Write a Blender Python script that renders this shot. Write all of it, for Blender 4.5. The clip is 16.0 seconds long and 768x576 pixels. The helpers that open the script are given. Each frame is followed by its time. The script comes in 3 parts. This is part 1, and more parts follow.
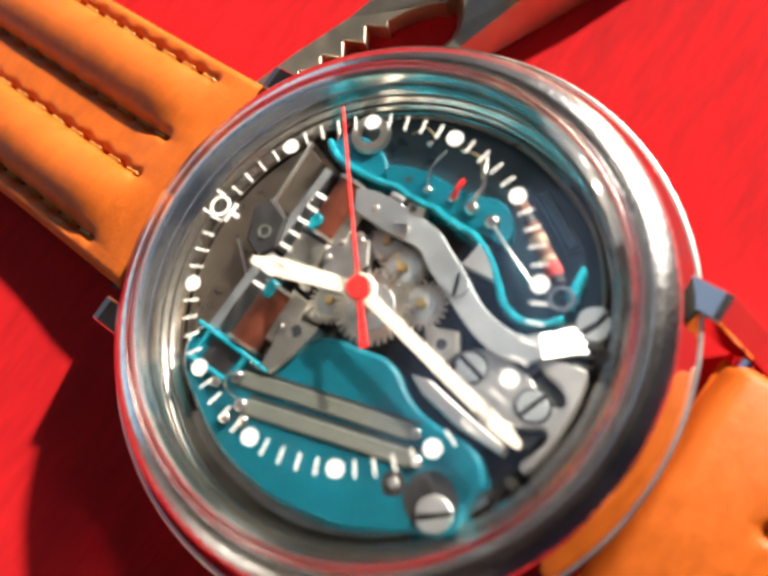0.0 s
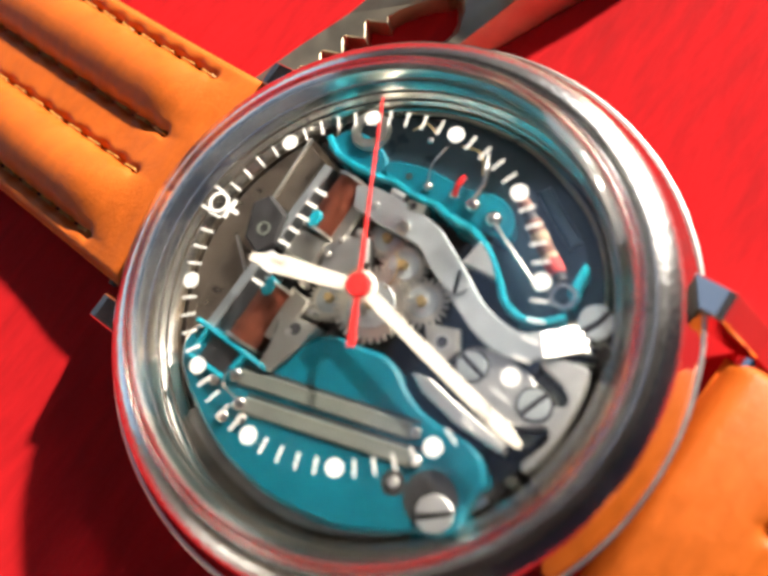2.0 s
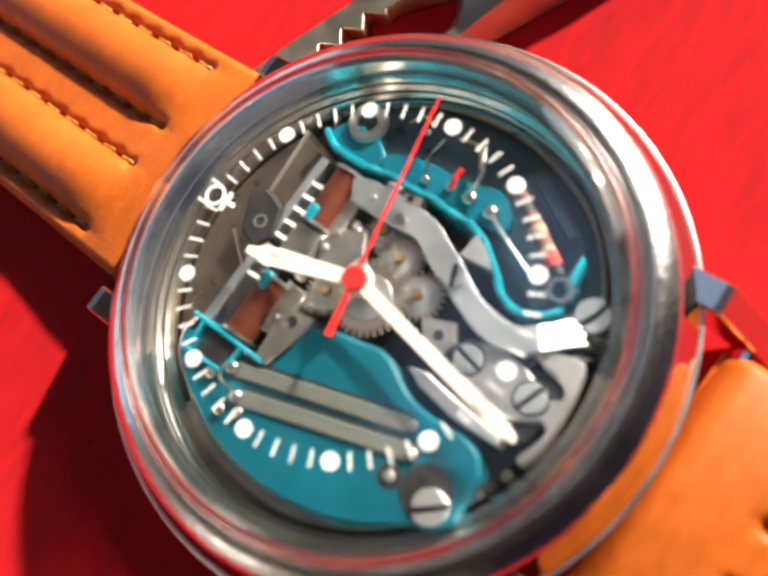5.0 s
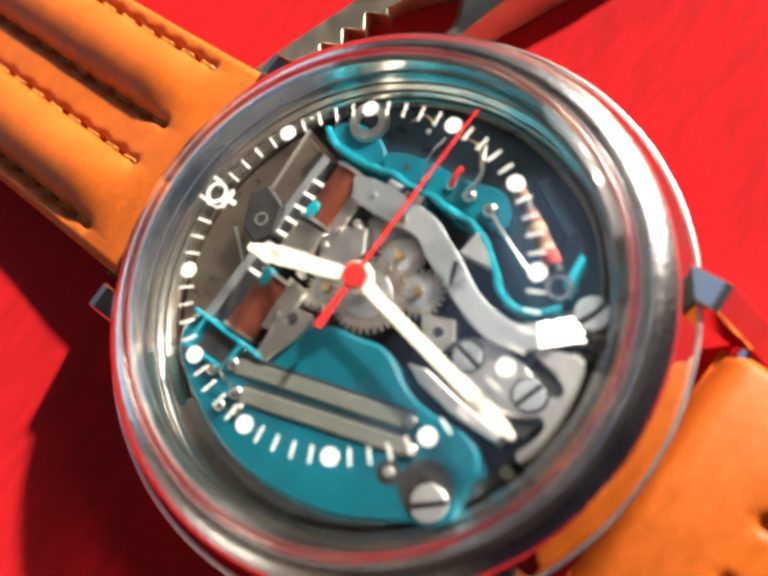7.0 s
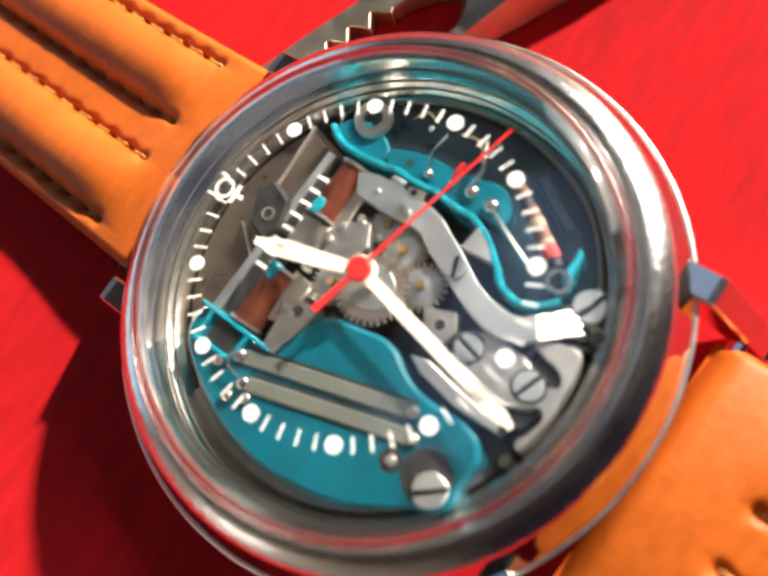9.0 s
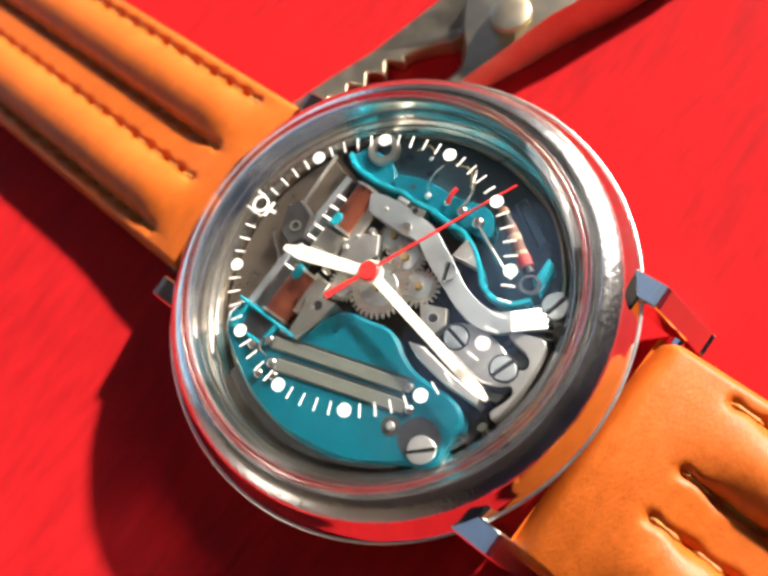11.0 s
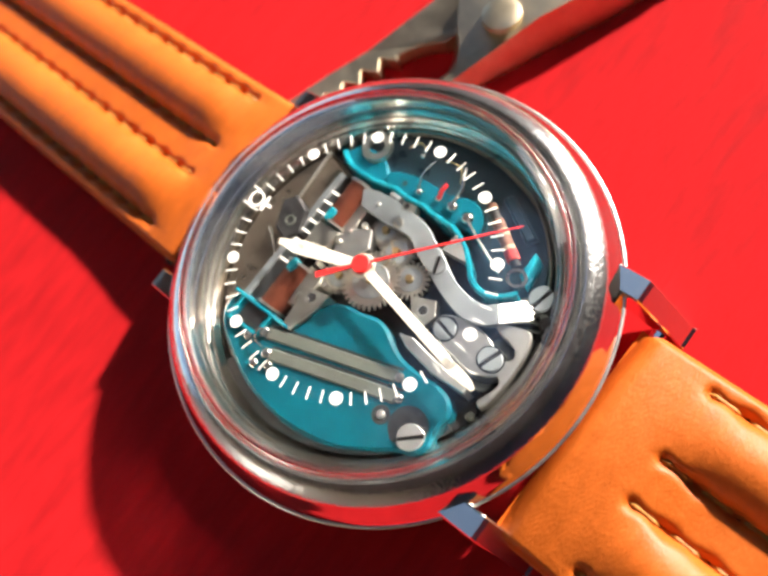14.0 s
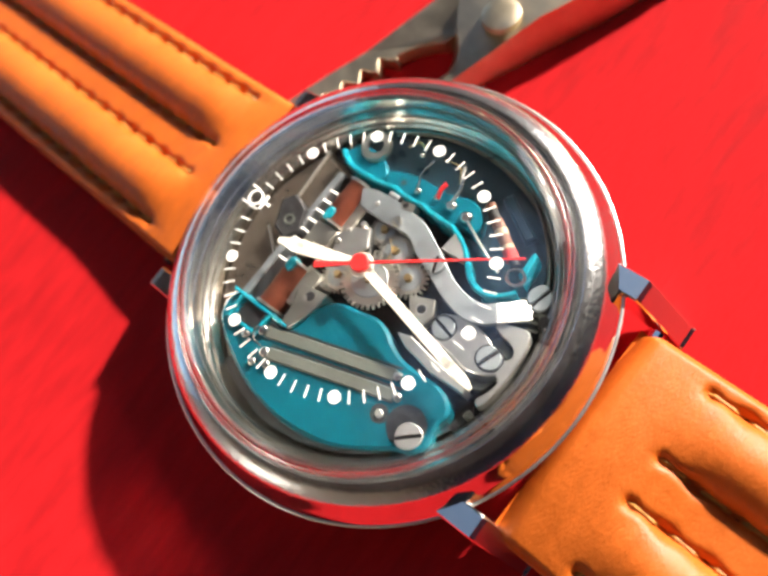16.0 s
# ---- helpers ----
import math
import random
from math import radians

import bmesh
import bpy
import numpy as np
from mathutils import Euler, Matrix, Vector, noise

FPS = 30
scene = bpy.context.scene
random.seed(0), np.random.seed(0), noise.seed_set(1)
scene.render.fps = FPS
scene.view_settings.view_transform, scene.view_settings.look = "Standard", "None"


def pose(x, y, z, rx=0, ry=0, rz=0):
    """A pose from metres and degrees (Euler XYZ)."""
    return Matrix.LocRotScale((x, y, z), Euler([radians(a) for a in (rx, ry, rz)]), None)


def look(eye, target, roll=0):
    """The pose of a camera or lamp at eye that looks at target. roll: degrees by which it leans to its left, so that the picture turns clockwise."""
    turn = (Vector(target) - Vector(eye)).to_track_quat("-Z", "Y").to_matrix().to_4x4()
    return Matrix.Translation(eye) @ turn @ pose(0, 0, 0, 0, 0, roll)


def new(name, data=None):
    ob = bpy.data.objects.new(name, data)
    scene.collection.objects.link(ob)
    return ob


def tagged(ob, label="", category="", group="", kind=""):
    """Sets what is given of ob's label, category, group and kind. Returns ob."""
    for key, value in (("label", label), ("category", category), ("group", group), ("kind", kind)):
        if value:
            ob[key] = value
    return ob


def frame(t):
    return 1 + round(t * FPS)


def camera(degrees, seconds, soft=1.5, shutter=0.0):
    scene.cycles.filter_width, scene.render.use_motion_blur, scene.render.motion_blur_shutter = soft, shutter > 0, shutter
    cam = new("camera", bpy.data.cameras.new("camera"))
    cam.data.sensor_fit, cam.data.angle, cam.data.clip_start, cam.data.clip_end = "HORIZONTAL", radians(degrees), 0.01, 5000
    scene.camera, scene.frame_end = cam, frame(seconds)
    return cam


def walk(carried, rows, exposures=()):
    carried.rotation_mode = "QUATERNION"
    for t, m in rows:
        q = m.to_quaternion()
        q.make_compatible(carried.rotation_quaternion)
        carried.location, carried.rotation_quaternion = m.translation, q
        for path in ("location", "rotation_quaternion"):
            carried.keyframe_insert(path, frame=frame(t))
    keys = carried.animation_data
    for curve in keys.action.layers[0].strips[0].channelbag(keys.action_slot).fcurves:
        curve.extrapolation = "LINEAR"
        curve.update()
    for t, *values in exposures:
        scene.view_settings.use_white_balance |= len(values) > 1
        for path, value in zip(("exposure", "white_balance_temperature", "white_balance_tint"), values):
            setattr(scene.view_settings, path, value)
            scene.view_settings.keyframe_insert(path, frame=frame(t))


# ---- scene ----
cam = camera(52.0, 16.0, soft=3.1)
cam.data.dof.use_dof, cam.data.dof.focus_distance, cam.data.dof.aperture_fstop = True, 0.0605, 27.0
MM = 0.001
# seconds; eye in millimetres; turn in degrees
PATH = [
    (0, -5.02, -20.39, 53.25, 19.19, 15.47, -54.47),
    (0.5, -5.06, -20.46, 53.20, 19.19, 15.45, -54.37),
    (1, -4.98, -20.45, 52.99, 19.11, 15.44, -54.45),
    (1.5, -4.98, -20.24, 52.71, 19.06, 15.62, -54.38),
    (2, -5.09, -20.20, 52.82, 19.14, 15.36, -54.40),
    (2.5, -5.06, -20.37, 52.88, 19.11, 15.67, -54.23),
    (3, -5.05, -20.34, 52.79, 18.99, 15.43, -54.31),
    (3.5, -5.08, -20.39, 52.70, 18.94, 15.51, -54.28),
    (4, -4.75, -20.22, 52.38, 18.60, 15.51, -54.35),
    (6.5, -5.13, -20.84, 52.87, 18.92, 15.52, -54.11),
    (7, -5.12, -20.75, 52.72, 18.91, 15.54, -54.07),
    (7.5, -5.20, -20.53, 52.63, 18.98, 15.50, -54.03),
    (8, -5.14, -20.64, 52.80, 18.81, 15.49, -54.03),
    (8.5, -5.22, -20.84, 53.19, 18.75, 15.48, -54.01),
    (9, -5.29, -21.48, 53.72, 18.73, 15.92, -53.72),
    (9.5, -5.91, -22.75, 56.05, 19.33, 16.04, -53.33),
    (9.7, -6.19, -23.89, 56.55, 20.44, 17.11, -52.78),
    (11.8, -7.89, -28.70, 65.69, 21.39, 16.36, -51.83),
    (12, -7.84, -29.01, 65.31, 21.44, 16.52, -51.81),
    (12.5, -7.84, -29.18, 64.94, 21.18, 16.19, -51.75),
    (13, -7.76, -29.10, 64.64, 21.01, 16.30, -51.73),
    (13.5, -7.72, -28.89, 64.81, 20.79, 16.24, -51.72),
    (14, -7.78, -29.16, 64.59, 20.98, 16.36, -51.64),
    (14.5, -7.89, -29.19, 64.63, 21.32, 16.25, -51.55),
    (15, -8.04, -29.31, 64.44, 21.41, 16.25, -51.47),
    (15.5, -7.99, -29.43, 64.51, 21.31, 16.28, -51.45),
    (16, -8.06, -29.36, 64.41, 21.30, 16.23, -51.47),
]
walk(cam, [(t, pose(x * MM, y * MM, z * MM, rx, ry, rz)) for t, x, y, z, rx, ry, rz in PATH],
     exposures=[(0, 1.06, 6900, 10), (9, 1.06, 6900, 10), (12, 1.22, 6800, 10), (16, 1.22, 6800, 10)])

# ---- light: a clear sky and a low sun through assumed openings of an unseen room ----
SUN = Vector((2.3, -0.42, 1.09)).normalized()
world = bpy.data.worlds.new("sky")
scene.world = world
world.use_nodes = True
wn = world.node_tree.nodes
sky = wn.new("ShaderNodeTexSky")
sky.sky_type, sky.sun_disc = "NISHITA", False
sky.sun_elevation = math.asin(SUN.z)
sky.sun_rotation = math.atan2(SUN.x, SUN.y)
wn["Background"].inputs["Strength"].default_value = 0.11
world.node_tree.links.new(sky.outputs[0], wn["Background"].inputs["Color"])
sun = new("sun", bpy.data.lights.new("sun", "SUN"))
sun.data.energy, sun.data.angle, sun.data.color = 5.0, radians(2.5), (1.0, 0.95, 0.88)
sun.matrix_world = look(SUN * 3, (0, 0, 0))


# ---- materials ----
def material(name, colour, rough=0.5, metal=0.0, vary=0.12, scale=900.0, bump=0.0, bump_scale=4000.0, stretch=(1, 1, 1), turn=0.0, coat=0.0, sheen=0.0, spec=0.5):
    """Principled surface, its colour and roughness varied at two sizes, with a fine relief."""
    m = bpy.data.materials.new(name)
    m.use_nodes = True
    nt = m.node_tree
    p = nt.nodes["Principled BSDF"]
    p.inputs["Roughness"].default_value, p.inputs["Metallic"].default_value = rough, metal
    p.inputs["Coat Weight"].default_value, p.inputs["Coat Roughness"].default_value = coat, 0.12
    p.inputs["Sheen Weight"].default_value = sheen
    p.inputs["Specular IOR Level"].default_value = spec
    co = nt.nodes.new("ShaderNodeTexCoord")
    mp = nt.nodes.new("ShaderNodeMapping")
    mp.inputs["Scale"].default_value = stretch
    mp.inputs["Rotation"].default_value = (0, 0, radians(turn))
    nt.links.new(co.outputs["Object"], mp.inputs["Vector"])
    big, small = nt.nodes.new("ShaderNodeTexNoise"), nt.nodes.new("ShaderNodeTexNoise")
    big.inputs["Scale"].default_value, small.inputs["Scale"].default_value = scale * 0.15, scale
    big.inputs["Detail"].default_value, small.inputs["Detail"].default_value = 3, 6
    for n in (big, small):
        nt.links.new(mp.outputs[0], n.inputs["Vector"])
    add = nt.nodes.new("ShaderNodeMath")
    nt.links.new(big.outputs[0], add.inputs[0])
    nt.links.new(small.outputs[0], add.inputs[1])
    ramp = nt.nodes.new("ShaderNodeMapRange")
    for key, v in (("From Min", 0.6), ("From Max", 1.4), ("To Min", 1 - vary), ("To Max", 1 + vary)):
        ramp.inputs[key].default_value = v
    nt.links.new(add.outputs[0], ramp.inputs["Value"])
    mul = nt.nodes.new("ShaderNodeVectorMath")
    mul.operation = "SCALE"
    mul.inputs[0].default_value = colour[:3]
    nt.links.new(ramp.outputs[0], mul.inputs["Scale"])
    nt.links.new(mul.outputs[0], p.inputs["Base Color"])
    rr = nt.nodes.new("ShaderNodeMapRange")
    for key, v in (("From Min", 0.6), ("From Max", 1.4), ("To Min", max(0.02, rough * 0.8)), ("To Max", min(1, rough * 1.25))):
        rr.inputs[key].default_value = v
    nt.links.new(add.outputs[0], rr.inputs["Value"])
    nt.links.new(rr.outputs[0], p.inputs["Roughness"])
    if bump:
        fine = nt.nodes.new("ShaderNodeTexNoise")
        fine.inputs["Scale"].default_value, fine.inputs["Detail"].default_value = bump_scale, 4
        nt.links.new(mp.outputs[0], fine.inputs["Vector"])
        b = nt.nodes.new("ShaderNodeBump")
        b.inputs["Strength"].default_value, b.inputs["Distance"].default_value = 1.0, bump
        nt.links.new(fine.outputs[0], b.inputs["Height"])
        nt.links.new(b.outputs[0], p.inputs["Normal"])
    return m


CLOTH = material("red_cloth", (0.54, 0.0115, 0.015), 0.85, vary=0.28, scale=900, bump=0.0001, bump_scale=2200, stretch=(0.2, 1, 1), turn=30, spec=0.1)
LEATHER = material("tan_leather", (0.60, 0.122, 0.0115), 0.48, vary=0.2, scale=600, bump=0.000045, bump_scale=3000, stretch=(1, 2.2, 1), spec=0.34)
THREAD = material("stitch_thread", (0.50, 0.22, 0.035), 0.6, vary=0.25, scale=3000, bump=0.00002, bump_scale=9000)
HOLE = material("dark_hole", (0.03, 0.012, 0.004), 0.9)
STEEL = material("polished_steel", (0.74, 0.74, 0.74), 0.06, 1.0, vary=0.04, scale=900)
LUG = material("lug_steel", (0.86, 0.82, 0.75), 0.16, 1.0, vary=0.04, scale=900)
WORN = material("worn_steel", (0.84, 0.84, 0.84), 0.19, 1.0, vary=0.10, scale=2500, bump=0.000035, bump_scale=2600)
PLATE = material("grained_steel_plate", (0.54, 0.535, 0.52), 0.40, 1.0, vary=0.14, scale=1600, bump=0.000004, bump_scale=9000)
BRIDGE = material("brushed_bridge_steel", (0.44, 0.475, 0.49), 0.46, 1.0, vary=0.03, scale=1200)
BRIGHT = material("bright_steel", (0.82, 0.80, 0.76), 0.36, 1.0, vary=0.06)
NICKEL = material("nickel_plate", (0.62, 0.60, 0.54), 0.34, 1.0, vary=0.12, scale=1500)
RING = material("ring_steel", (0.64, 0.61, 0.56), 0.2, 1.0, vary=0.12, scale=500, bump=0.00007, bump_scale=520)
DARK = material("blackened_plate", (0.02, 0.019, 0.02), 0.55, vary=0.3, scale=1500, spec=0.25)
POCKET = material("dark_blue_plastic", (0.008, 0.022, 0.032), 0.3, vary=0.3)
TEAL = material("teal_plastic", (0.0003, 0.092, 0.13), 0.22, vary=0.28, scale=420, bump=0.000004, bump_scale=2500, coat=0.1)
# lit copy of the teal plastic: light on raised parts put into the colour
TEAL_LIT = material("teal_plastic_lit", (0.001, 0.20, 0.26), 0.25, vary=0.1, coat=0.2)
COPPER = material("copper_winding", (0.31, 0.095, 0.055), 0.36, 0.8, vary=0.2, scale=900, stretch=(6, 1, 1))
BRASS = material("brass", (0.52, 0.38, 0.19), 0.4, 1.0)
SOLDER = material("solder", (0.68, 0.66, 0.62), 0.22, 1.0)
GREY_TUBE = material("grey_strip", (0.135, 0.145, 0.125), 0.4, 0.3, vary=0.12)
BROWN = material("brown_plate", (0.27, 0.22, 0.175), 0.28, 0.9, vary=0.2)
WHITE = material("white_paint", (0.72, 0.71, 0.68), 0.5, vary=0.03)
CREAM = material("luminous_cream", (0.66, 0.60, 0.51), 0.45, vary=0.05)
RED = material("red_lacquer", (0.66, 0.018, 0.018), 0.35, vary=0.05)
PINK = material("red_band", (0.34, 0.04, 0.035), 0.65, spec=0.12)
TAN = material("component_body", (0.13, 0.06, 0.04), 0.65, spec=0.12)
PALE = material("pale_band", (0.30, 0.23, 0.16), 0.65, spec=0.12)
TOOL = material("tool_steel", (0.60, 0.51, 0.37), 0.40, 1.0, vary=0.25, scale=500, bump=0.000014, bump_scale=1800)
PLASTER = material("plaster", (0.70, 0.69, 0.67), 0.9, vary=0.05, scale=6)
# dark ceiling and navy wall are added, unseen, to darken the bezel's reflections
CEILING = material("dark_unseen_ceiling", (0.17, 0.16, 0.17), 0.9, vary=0.1, scale=6)
NAVY = material("navy_reflected_wall", (0.028, 0.038, 0.095), 0.8, vary=0.05, scale=6)
BOARDS = material("floor_boards", (0.50, 0.42, 0.33), 0.5, vary=0.15, scale=12, stretch=(1, 12, 1))
TABLE = material("table_wood", (0.2, 0.11, 0.06), 0.5, vary=0.2, scale=20)
GLASS = bpy.data.materials.new("acrylic_crystal")
GLASS.use_nodes = True
gp = GLASS.node_tree.nodes["Principled BSDF"]
gp.inputs["Transmission Weight"].default_value, gp.inputs["IOR"].default_value = 1.0, 1.42
gp.inputs["Roughness"].default_value = 0.0
gp.inputs["Coat Weight"].default_value, gp.inputs["Coat Roughness"].default_value = 0.7, 0.04
gp.inputs["Base Color"].default_value = (0.985, 0.985, 0.98, 1)

# ---- building helpers: all shapes in millimetres, z = 0 in the plane of the hour dots, 10 mm above the cloth ----
LIFT = 10.0
ORIGIN = {}


def thing(name, base, label, category, group=""):
    ob = new(name)
    ob.empty_display_size = 0.005
    ob.location = Vector((base[0], base[1], base[2] + LIFT)) * MM
    ORIGIN[name] = Vector(base)
    return tagged(ob, label, category, group)


def part(name, bm, mat, parent, label="", smooth=False, pivot=None):
    """One mesh under a thing or a part."""
    root = parent
    while root.parent:
        root = root.parent
    o = Vector(pivot) if pivot else ORIGIN[root.name]
    bmesh.ops.translate(bm, verts=bm.verts, vec=-o)
    bmesh.ops.scale(bm, verts=bm.verts, vec=(MM, MM, MM))
    bmesh.ops.recalc_face_normals(bm, faces=bm.faces)
    me = bpy.data.meshes.new(name)
    bm.to_mesh(me)
    bm.free()
    me.materials.append(mat)
    if smooth:
        me.shade_smooth()
        me.set_sharp_from_angle(angle=radians(28))
    ob = new(name, me)
    ob.parent = parent
    if pivot:
        ob.location = (o - ORIGIN[root.name]) * MM
    return tagged(ob, label)


def lathe(profile, n=128, closed=False, centre=(0, 0)):
    """Turn (radius, height) pairs about an upright axis."""
    bm = bmesh.new()
    rings = []
    for r, z in profile:
        if r < 1e-6:
            rings.append([bm.verts.new((centre[0], centre[1], z))])
        else:
            rings.append([bm.verts.new((centre[0] + r * math.cos(2 * math.pi * i / n), centre[1] + r * math.sin(2 * math.pi * i / n), z)) for i in range(n)])
    pairs = list(zip(rings, rings[1:])) + ([(rings[-1], rings[0])] if closed else [])
    for a, b in pairs:
        for i in range(n):
            j = (i + 1) % n
            if len(a) == 1 and len(b) == 1:
                continue
            if len(a) == 1:
                bm.faces.new((a[0], b[i], b[j]))
            elif len(b) == 1:
                bm.faces.new((a[i], a[j], b[0]))
            else:
                bm.faces.new((a[i], a[j], b[j], b[i]))
    return bm


def rounded(points, steps=4, closed=True):
    """Catmull-Rom curve through the points."""
    out, n = [], len(points)
    pts = [Vector(p) for p in points]
    for i in range(n if closed else n - 1):
        if closed:
            a, b, c, d = pts[i - 1], pts[i], pts[(i + 1) % n], pts[(i + 2) % n]
        else:
            a, b, c, d = pts[max(i - 1, 0)], pts[i], pts[i + 1], pts[min(i + 2, n - 1)]
        for k in range(steps):
            t = k / steps
            out.append(0.5 * (2 * b + (c - a) * t + (2 * a - 5 * b + 4 * c - d) * t * t + (3 * b - a - 3 * c + d) * t ** 3))
    if not closed:
        out.append(pts[-1])
    return out


def prism(outline, z0, z1, edge=0.1, bm=None):
    """A plate with that outline, its upper edge chamfered."""
    bm = bm or bmesh.new()
    pts = [Vector(p[:2]) for p in outline]
    n = len(pts)
    area = sum(pts[i - 1].x * pts[i].y - pts[i].x * pts[i - 1].y for i in range(n))
    if area < 0:
        pts.reverse()
    inner = []
    for i in range(n):
        d1, d2 = (pts[i] - pts[i - 1]), (pts[(i + 1) % n] - pts[i])
        d = d1.normalized() + d2.normalized()
        d = d.normalized() if d.length > 1e-6 else d1.normalized()
        inner.append(pts[i] + Vector((-d.y, d.x)) * edge)
    rings = [[bm.verts.new((p.x, p.y, z)) for p in ps] for ps, z in ((pts, z0), (pts, z1 - edge), (inner, z1))]
    for a, b in zip(rings, rings[1:]):
        for i in range(n):
            j = (i + 1) % n
            bm.faces.new((a[i], a[j], b[j], b[i]))
    bm.faces.new(rings[2])
    bm.faces.new(list(reversed(rings[0])))
    return bm


def disc(x, y, r, n=40):
    return [(x + r * math.cos(2 * math.pi * i / n), y + r * math.sin(2 * math.pi * i / n)) for i in range(n)]


def strip(a, b, w):
    """The outline of a straight strip from a to b."""
    a, b = Vector(a), Vector(b)
    s = (b - a).normalized() * (w / 2)
    s = Vector((-s.y, s.x))
    return [a + s, a - s, b - s, b + s]


def block(x0, x1, y0, y1, z0, z1, edge=0.1):
    return prism([(x0, y0), (x1, y0), (x1, y1), (x0, y1)], z0, z1, edge)


def tube(points, r, n=10, bm=None, taper=None):
    """A round rod along the points."""
    bm = bm or bmesh.new()
    pts = [Vector(p) for p in points]
    rings = []
    for i, p in enumerate(pts):
        d = (pts[min(i + 1, len(pts) - 1)] - pts[max(i - 1, 0)]).normalized()
        u = d.cross(Vector((0, 0, 1)))
        u = u.normalized() if u.length > 1e-4 else Vector((1, 0, 0))
        v = u.cross(d)
        rr = r * (taper[i] if taper else 1)
        rings.append([bm.verts.new(p + (u * math.cos(2 * math.pi * k / n) + v * math.sin(2 * math.pi * k / n)) * rr) for k in range(n)])
    for a, b in zip(rings, rings[1:]):
        for k in range(n):
            j = (k + 1) % n
            bm.faces.new((a[k], a[j], b[j], b[k]))
    bm.faces.new(rings[0])
    bm.faces.new(list(reversed(rings[-1])))
    return bm


def ball(x, y, z, r, flat=0.7):
    bm = bmesh.new()
    bmesh.ops.create_uvsphere(bm, u_segments=16, v_segments=10, radius=r)
    bmesh.ops.scale(bm, verts=bm.verts, vec=(1, 1, flat))
    bmesh.ops.translate(bm, verts=bm.verts, vec=(x, y, z))
    return bm


def screw(x, y, z, r, angle, parent, mat, label="slotted steel screw"):
    """A screw head with a slot, its top at z."""
    head = part("screw", prism(disc(x, y, r), z - 0.5, z - 0.22, 0.02), mat, parent, label)
    c, s = math.cos(radians(angle)), math.sin(radians(angle))
    for sign in (1, -1):
        arc = []
        a0 = math.asin(0.16)
        for i in range(21):
            a = a0 + (math.pi - 2 * a0) * i / 20
            px, py = r * math.cos(a), sign * r * math.sin(a)
            arc.append((x + px * c - py * s, y + px * s + py * c))
        part("screw_cheek", prism(arc, z - 0.22, z, 0.06 * r), mat, head)
    part("slot", prism(disc(x, y, r * 0.97), z - 0.215, z - 0.2, 0.002), DARK, head, "dark slot floor")
    return head


def toothed(x, y, r, teeth, depth, z0, z1):
    pts = []
    for i in range(teeth):
        for f, rr in ((0.0, r - depth), (0.3, r - depth), (0.45, r), (0.8, r)):
            a = 2 * math.pi * (i + f) / teeth
            pts.append((x + rr * math.cos(a), y + rr * math.sin(a)))
    return prism(pts, z0, z1, 0.03)


# ---- an unseen room, added to shape light and reflections, and the table ----
def slab(name, x0, x1, y0, y1, z0, z1, mat, label, category):
    bm = bmesh.new()
    bmesh.ops.create_cube(bm, size=1)
    bmesh.ops.scale(bm, verts=bm.verts, vec=(x1 - x0, y1 - y0, z1 - z0))
    bmesh.ops.translate(bm, verts=bm.verts, vec=((x0 + x1) / 2, (y0 + y1) / 2, (z0 + z1) / 2))
    me = bpy.data.meshes.new(name)
    bm.to_mesh(me)
    bm.free()
    me.materials.append(mat)
    return tagged(new(name, me), label, category, kind="structure")


FLOOR_Z = -0.76
# unseen pale floor, added to bounce sunlight up
slab("floor", -2.0, 2.0, -2.0, 2.0, FLOOR_Z - 0.1, FLOOR_Z, BOARDS, "unseen pale floor added to bounce light", "floor")
# an unseen dark ceiling; its skylight is added to brighten lugs and flat metal
slab("ceiling", -2.1, 2.1, -2.1, -0.15, 1.7, 1.8, CEILING, "unseen dark ceiling around an added skylight, for reflections", "ceiling")
for x0, x1, y0, y1 in ((-2.1, -0.3, -0.15, 0.45), (1.05, 2.1, -0.15, 0.45), (-2.1, 2.1, 0.45, 2.1)):
    slab("ceiling", x0, x1, y0, y1, 1.7, 1.8, CEILING, "unseen dark ceiling around an added skylight, for reflections", "ceiling")
slab("wall_west", -2.1, -2.0, -2.1, 2.1, FLOOR_Z, 1.7, PLASTER, "unseen pale wall added for reflections", "wall")
# north opening added so the bezel reflects bright sky
slab("wall_north_sill", -2.0, 2.0, 2.0, 2.1, FLOOR_Z, 0.1, PLASTER, "unseen wall below an added north opening", "wall")
slab("wall_north_west", -2.0, -1.7, 2.0, 2.1, 0.1, 1.7, PLASTER, "unseen wall beside an added north opening", "wall")
slab("wall_north_east", 1.5, 2.0, 2.0, 2.1, 0.1, 1.7, PLASTER, "unseen wall beside an added north opening", "wall")
slab("wall_north_lintel", -1.7, 1.5, 2.0, 2.1, 1.6, 1.7, PLASTER, "unseen wall above an added north opening", "wall")
# unseen navy wall, added for the bezel's dark blue reflection
slab("wall_south", -2.0, 2.0, -2.1, -2.0, FLOOR_Z, 1.7, NAVY, "unseen navy wall added for dark reflections", "wall")
slab("wall_east_sill", 2.0, 2.1, -2.1, 2.1, FLOOR_Z, 0.45, PLASTER, "unseen wall below the assumed sun opening", "wall")
slab("wall_east_south", 2.0, 2.1, -2.1, -1.1, 0.45, 1.7, PLASTER, "unseen wall beside the assumed sun opening", "wall")
